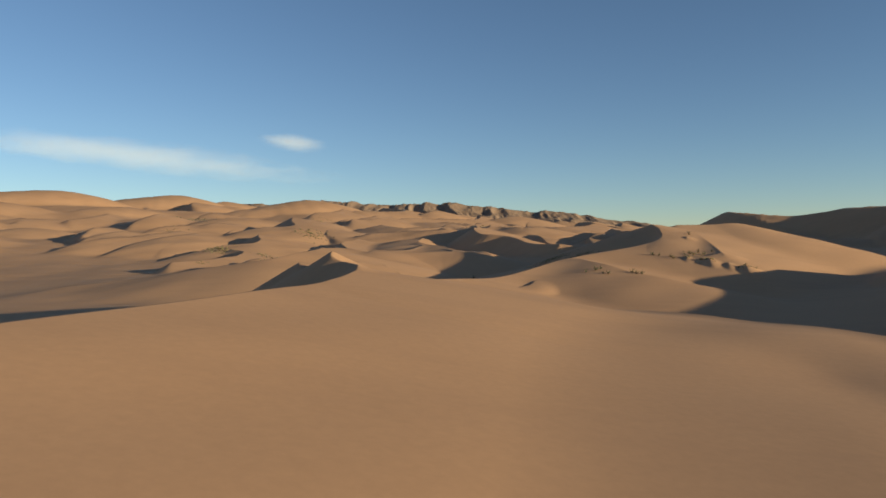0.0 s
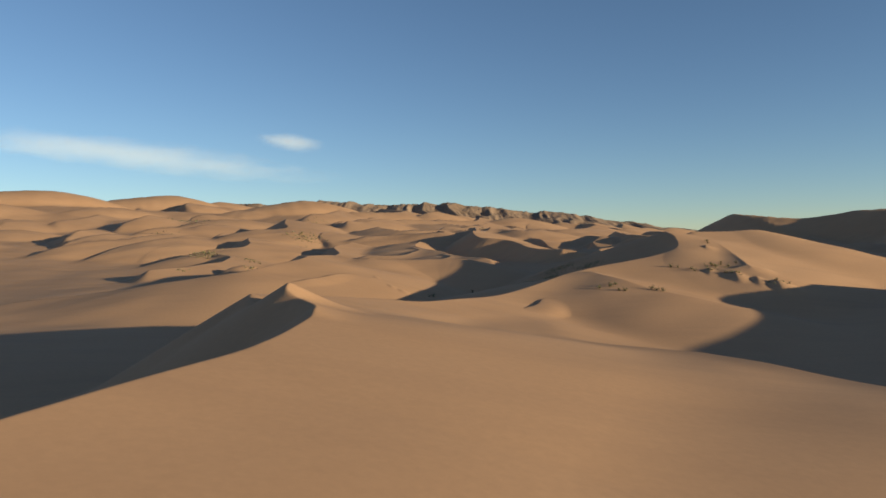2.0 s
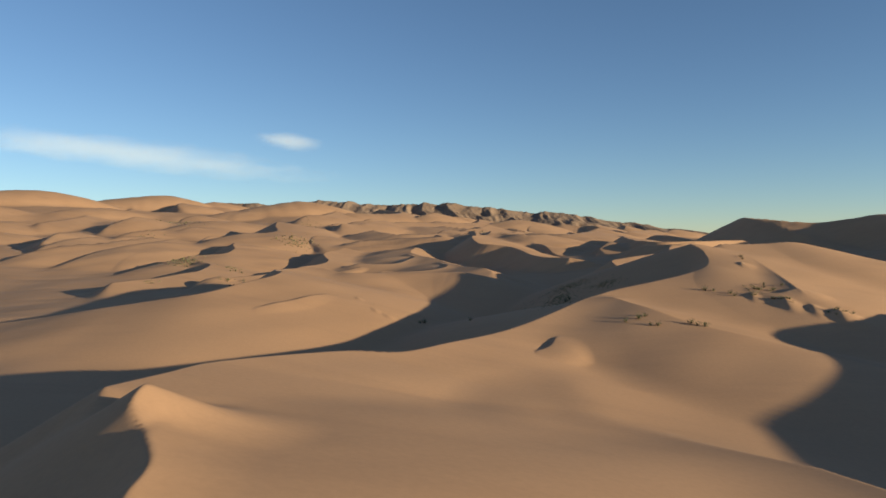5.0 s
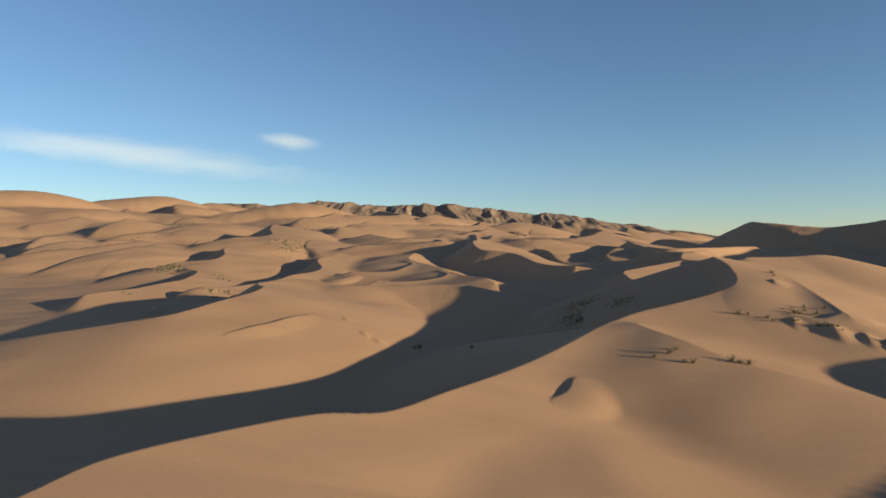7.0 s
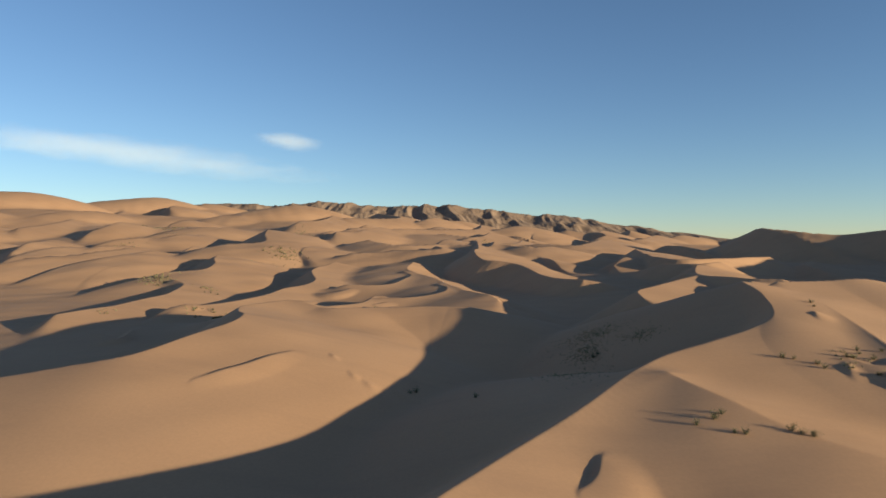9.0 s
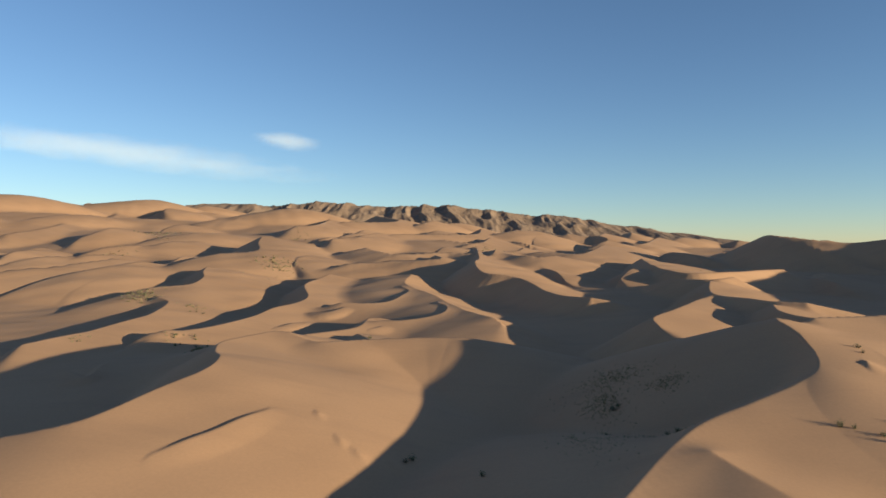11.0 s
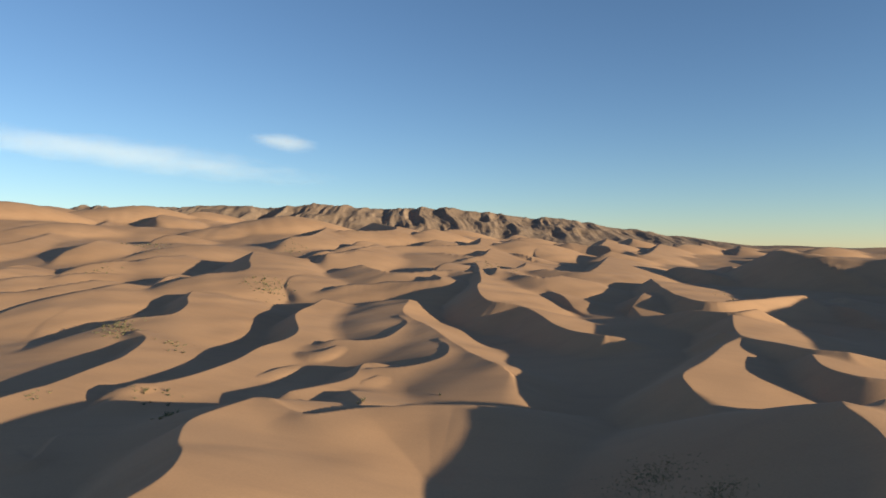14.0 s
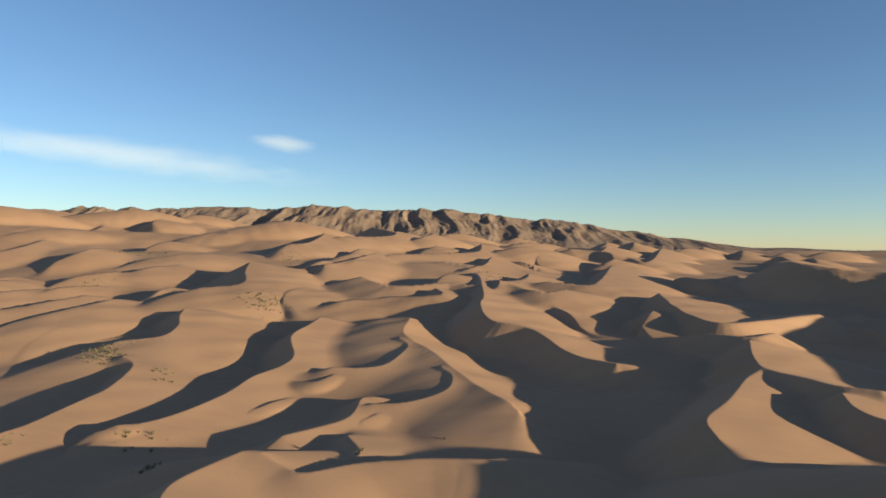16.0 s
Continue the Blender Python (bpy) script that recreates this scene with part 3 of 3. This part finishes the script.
def leaf_material(name, a, b_col):
    m, n, l, b = material(name, 0.8)
    co = n.new("ShaderNodeTexCoord").outputs["Object"]
    geo = n.new("ShaderNodeNewGeometry").outputs["Random Per Island"]
    col = ramp(n, l, geo, [(0.0, a), (1.0, b_col)])
    col = mix(n, l, 0.4, col, ramp(n, l, noise_node(n, l, co, 3.0, 4), [(0.3, a), (0.7, b_col)]))
    l.new(col, b.inputs["Base Color"])
    return m


TWIG = leaf_material("dry_twig", (0.10, 0.075, 0.05), (0.20, 0.15, 0.10))
LEAF = leaf_material("grey_green_leaf", (0.085, 0.085, 0.04), (0.19, 0.17, 0.085))
BLADE = leaf_material("dry_grass_blade", (0.17, 0.145, 0.07), (0.33, 0.27, 0.14))


def blade(bm, base, tip, width, bend):
    """A tapering strip of three faces, bent on its way."""
    base, tip = Vector(base), Vector(tip)
    side = (tip - base).cross(Vector((0, 0, 1)))
    side = (side.normalized() if side.length > 1e-4 else Vector((1, 0, 0))) * width
    rows = []
    for k in (0, 0.4, 0.75):
        c = base.lerp(tip, k) + Vector((0, 0, bend * k * (1 - k)))
        w = side * (1 - 0.6 * k)
        rows.append((bm.verts.new(c - w), bm.verts.new(c + w)))
    end = bm.verts.new(tip)
    for (a, b), (c, d) in zip(rows, rows[1:]):
        bm.faces.new((a, b, d, c))
    bm.faces.new((rows[-1][0], rows[-1][1], end))


def shrub(rng):
    root = new("shrub")
    stems, leaves = bmesh.new(), bmesh.new()
    for _ in range(16):
        a, lean, h = rng.uniform(0, 6.283), rng.uniform(0.2, 0.95), rng.uniform(0.5, 1.0)
        top = Vector((math.cos(a) * lean * 0.8, math.sin(a) * lean * 0.8, h * (1.1 - 0.5 * lean)))
        foot = (rng.uniform(-0.12, 0.12), rng.uniform(-0.12, 0.12), -0.1)
        blade(stems, foot, top, 0.025, 0.2)
        for _ in range(30):
            c = Vector(foot).lerp(top, rng.uniform(0.35, 1.05)) + Vector((rng.gauss(0, 0.1), rng.gauss(0, 0.1), rng.gauss(0, 0.08)))
            c.z = max(c.z, 0.03)
            d = Vector((rng.gauss(0, 1), rng.gauss(0, 1), rng.gauss(0.4, 0.7))).normalized() * rng.uniform(0.07, 0.15)
            blade(leaves, c, c + d, rng.uniform(0.012, 0.03), 0.02)
    part("stem", stems, TWIG, root, "thin dry brown twigs")
    part("foliage", leaves, LEAF, root, "small grey-green leaves")
    return tagged(root, "low grey-green desert shrub rooted in the sand", "shrub", group="desert shrubs")


def tuft(rng):
    root = new("grass_tuft")
    bm = bmesh.new()
    for _ in range(150):
        a, r, lean = rng.uniform(0, 6.283), abs(rng.gauss(0, 0.25)), rng.uniform(0.1, 0.6)
        x, y = r * math.cos(a), r * math.sin(a)
        blade(bm, (x, y, -0.08), (x + math.cos(a) * lean, y + math.sin(a) * lean, rng.uniform(0.3, 0.75)), rng.uniform(0.01, 0.022), 0.15)
    part("foliage", bm, BLADE, root)
    return tagged(root, "tuft of dry yellow-green desert grass", "grass", group="grass tufts")


PLANTS_SHRUB = [
    (55.8, 240.3, 1.3), (53.5, 238.5, 1.7), (54.9, 232.7, 1.1), (56.6, 232.2, 1.5), (49.7, 236.5, 1.3), (86.2, 278.6, 1.7),
    (88.3, 277.5, 1.1), (92.2, 274, 1.5), (92.3, 271.5, 1.3), (101.1, 277.5, 1.7), (105.2, 279.8, 1.1), (106.2, 276, 1.5),
    (111.1, 280.5, 1.3), (117.1, 323.2, 1.7), (115.6, 318.8, 1.1), (64.9, 233.2, 1.5), (66.1, 231.9, 1.3), (67.7, 231.2, 1.7),
    (-3.8, 289.7, 1.1), (-2.2, 291.6, 1.5), (2.7, 446.2, 1.3), (-25.4, 419.7, 1.7), (-27.1, 418, 1.1), (-141.3, 542.4, 1.5),
    (-143.6, 539, 1.3), (-136.5, 541.3, 1.7), (-110.4, 438, 1.1), (-103.3, 437.2, 1.5), (-111.8, 435.3, 1.3), (-93, 410.2, 1.7),
    (-92.3, 414.1, 1.1), (-112, 509.1, 1.5), (51.6, 321.3, 1.3), (50, 320.3, 1.7), (56.4, 295.9, 1.1), (58.4, 295, 1.5),
    (12.3, 273.6, 1.3), (-73.8, 304.4, 1.7),
]
# patches of thin growth: centre, half width along x and y, how many, their size
PATCHES = [
    (-196.7, 586.5, 12, 14, 60, 1),
    (-139.4, 759.1, 14, 38, 50, 1),
    (-358.3, 1036.3, 18, 40, 16, 1),
    (-298.3, 821.4, 20, 35, 14, 1),
    (-181.1, 1070.4, 16, 45, 14, 1),
    (68.2, 938.3, 28, 45, 16, 1),
    (247.7, 735.6, 18, 22, 12, 1),
    (36.6, 284.3, 7, 16, 120, 0.34),
    (40.3, 336.2, 7, 12, 30, 0.34),
    (55.9, 296.1, 8, 4, 40, 0.34),
    (44.7, 293.8, 6, 3, 25, 0.34),
    (-201.0, 596.0, 14, 12, 45, 1.1),
    (-188.0, 580.0, 8, 8, 25, 1.1),
    (-410.0, 1141.0, 22, 45, 40, 1.5),
    (-347.0, 877.0, 16, 30, 30, 1.3),
    (-155.0, 768.0, 14, 22, 45, 1.3),
    (-141.0, 752.0, 10, 16, 35, 1.3),
    (-147.0, 557.0, 7, 8, 18, 1),
    (-113.5, 447.0, 9, 4, 16, 1),
    (-158.0, 441.0, 6, 6, 12, 1),
    (-92.7, 408.4, 3, 3, 12, 1.3),
    (66.0, 994.0, 22, 30, 30, 1.3),
    (-212.0, 1152.0, 20, 40, 30, 1.5),
    (56.0, 342.0, 9, 9, 420, 0.36),
    (67.0, 326.0, 6, 5, 200, 0.36),
    (49.0, 326.0, 5, 10, 380, 0.36),
    (103.0, 264.5, 2.5, 2.5, 12, 0.7),
    (112.5, 252.0, 2.5, 3, 14, 0.7),
    (97.5, 271.0, 2, 2, 8, 0.7),
    (105.4, 277.9, 9, 8, 9, 1),
    (42.9, 302.5, 10, 10, 6, 1),
]


def thin_growth(spots, rng):
    """Sparse dry grass too fine to count: short bent blades scattered round each spot, in one mesh."""
    verts, faces = [], []
    for x, y, z, size in spots:
        for _ in range(26):
            a, r, lean = rng.uniform(0, 6.283), abs(rng.gauss(0, 0.5)), rng.uniform(0.1, 0.7)
            c, d = math.cos(a), math.sin(a)
            w = rng.uniform(0.014, 0.03) * size
            bx, by = x + c * r * size, y + d * r * size
            h = rng.uniform(0.25, 0.7) * size
            k = len(verts)
            verts += [(bx - d * w, by + c * w, z - 0.1), (bx + d * w, by - c * w, z - 0.1),
                      (bx + c * lean * size * 0.4 + d * w * 0.7, by + d * lean * size * 0.4 - c * w * 0.7, z + h * 0.7),
                      (bx + c * lean * size * 0.4 - d * w * 0.7, by + d * lean * size * 0.4 + c * w * 0.7, z + h * 0.7),
                      (bx + c * lean * size, by + d * lean * size, z + h)]
            faces += [(k, k + 1, k + 2, k + 3), (k + 3, k + 2, k + 4)]
    me = bpy.data.meshes.new("dry_grass")
    me.from_pydata(verts, [], faces)
    me.materials.append(BLADE)
    tagged(new("dry_grass", me), "sparse dry olive grass scattered over the sand", "grass", kind="stuff")


def plant_all():
    rng = random.Random(21)
    bushes, grass = [shrub(rng) for _ in range(3)], [tuft(rng) for _ in range(3)]
    spots = [(x, y, s, 0) for x, y, s in PLANTS_SHRUB]
    for x, y, hx, hy, n, size in PATCHES:
        for i in range(n):
            kind = 0 if size > 0.6 and rng.random() > 0.86 else 1 if i % 6 == 0 and size > 0.6 else 2
            spots.append((x + rng.gauss(0, 0.55) * hx, y + rng.gauss(0, 0.55) * hy, rng.uniform(0.7, 1.7) * size, kind))
    X, Y = np.array([s[0] for s in spots]), np.array([s[1] for s in spots])
    Z = heights(X, Y)
    used = {}
    thin_growth([(x, y, z, s) for (x, y, s, kind), z in zip(spots, Z) if kind == 2], rng)
    for (x, y, s, kind), z in zip(spots, Z):
        if kind == 2:
            continue
        k = rng.randrange(3)
        proto = (bushes, grass)[kind][k]
        m = pose(x, y, z - 0.05, 0, 0, rng.uniform(0, 360))
        if (kind, k) not in used:
            used[kind, k] = proto
            proto.scale = (1, 1, 1)
            proto.matrix_basis = m @ Matrix.Scale(s, 4)
        else:
            ob = copy_thing(proto, m)
            ob.scale = (s, s, s * rng.uniform(0.8, 1.2))


plant_all()
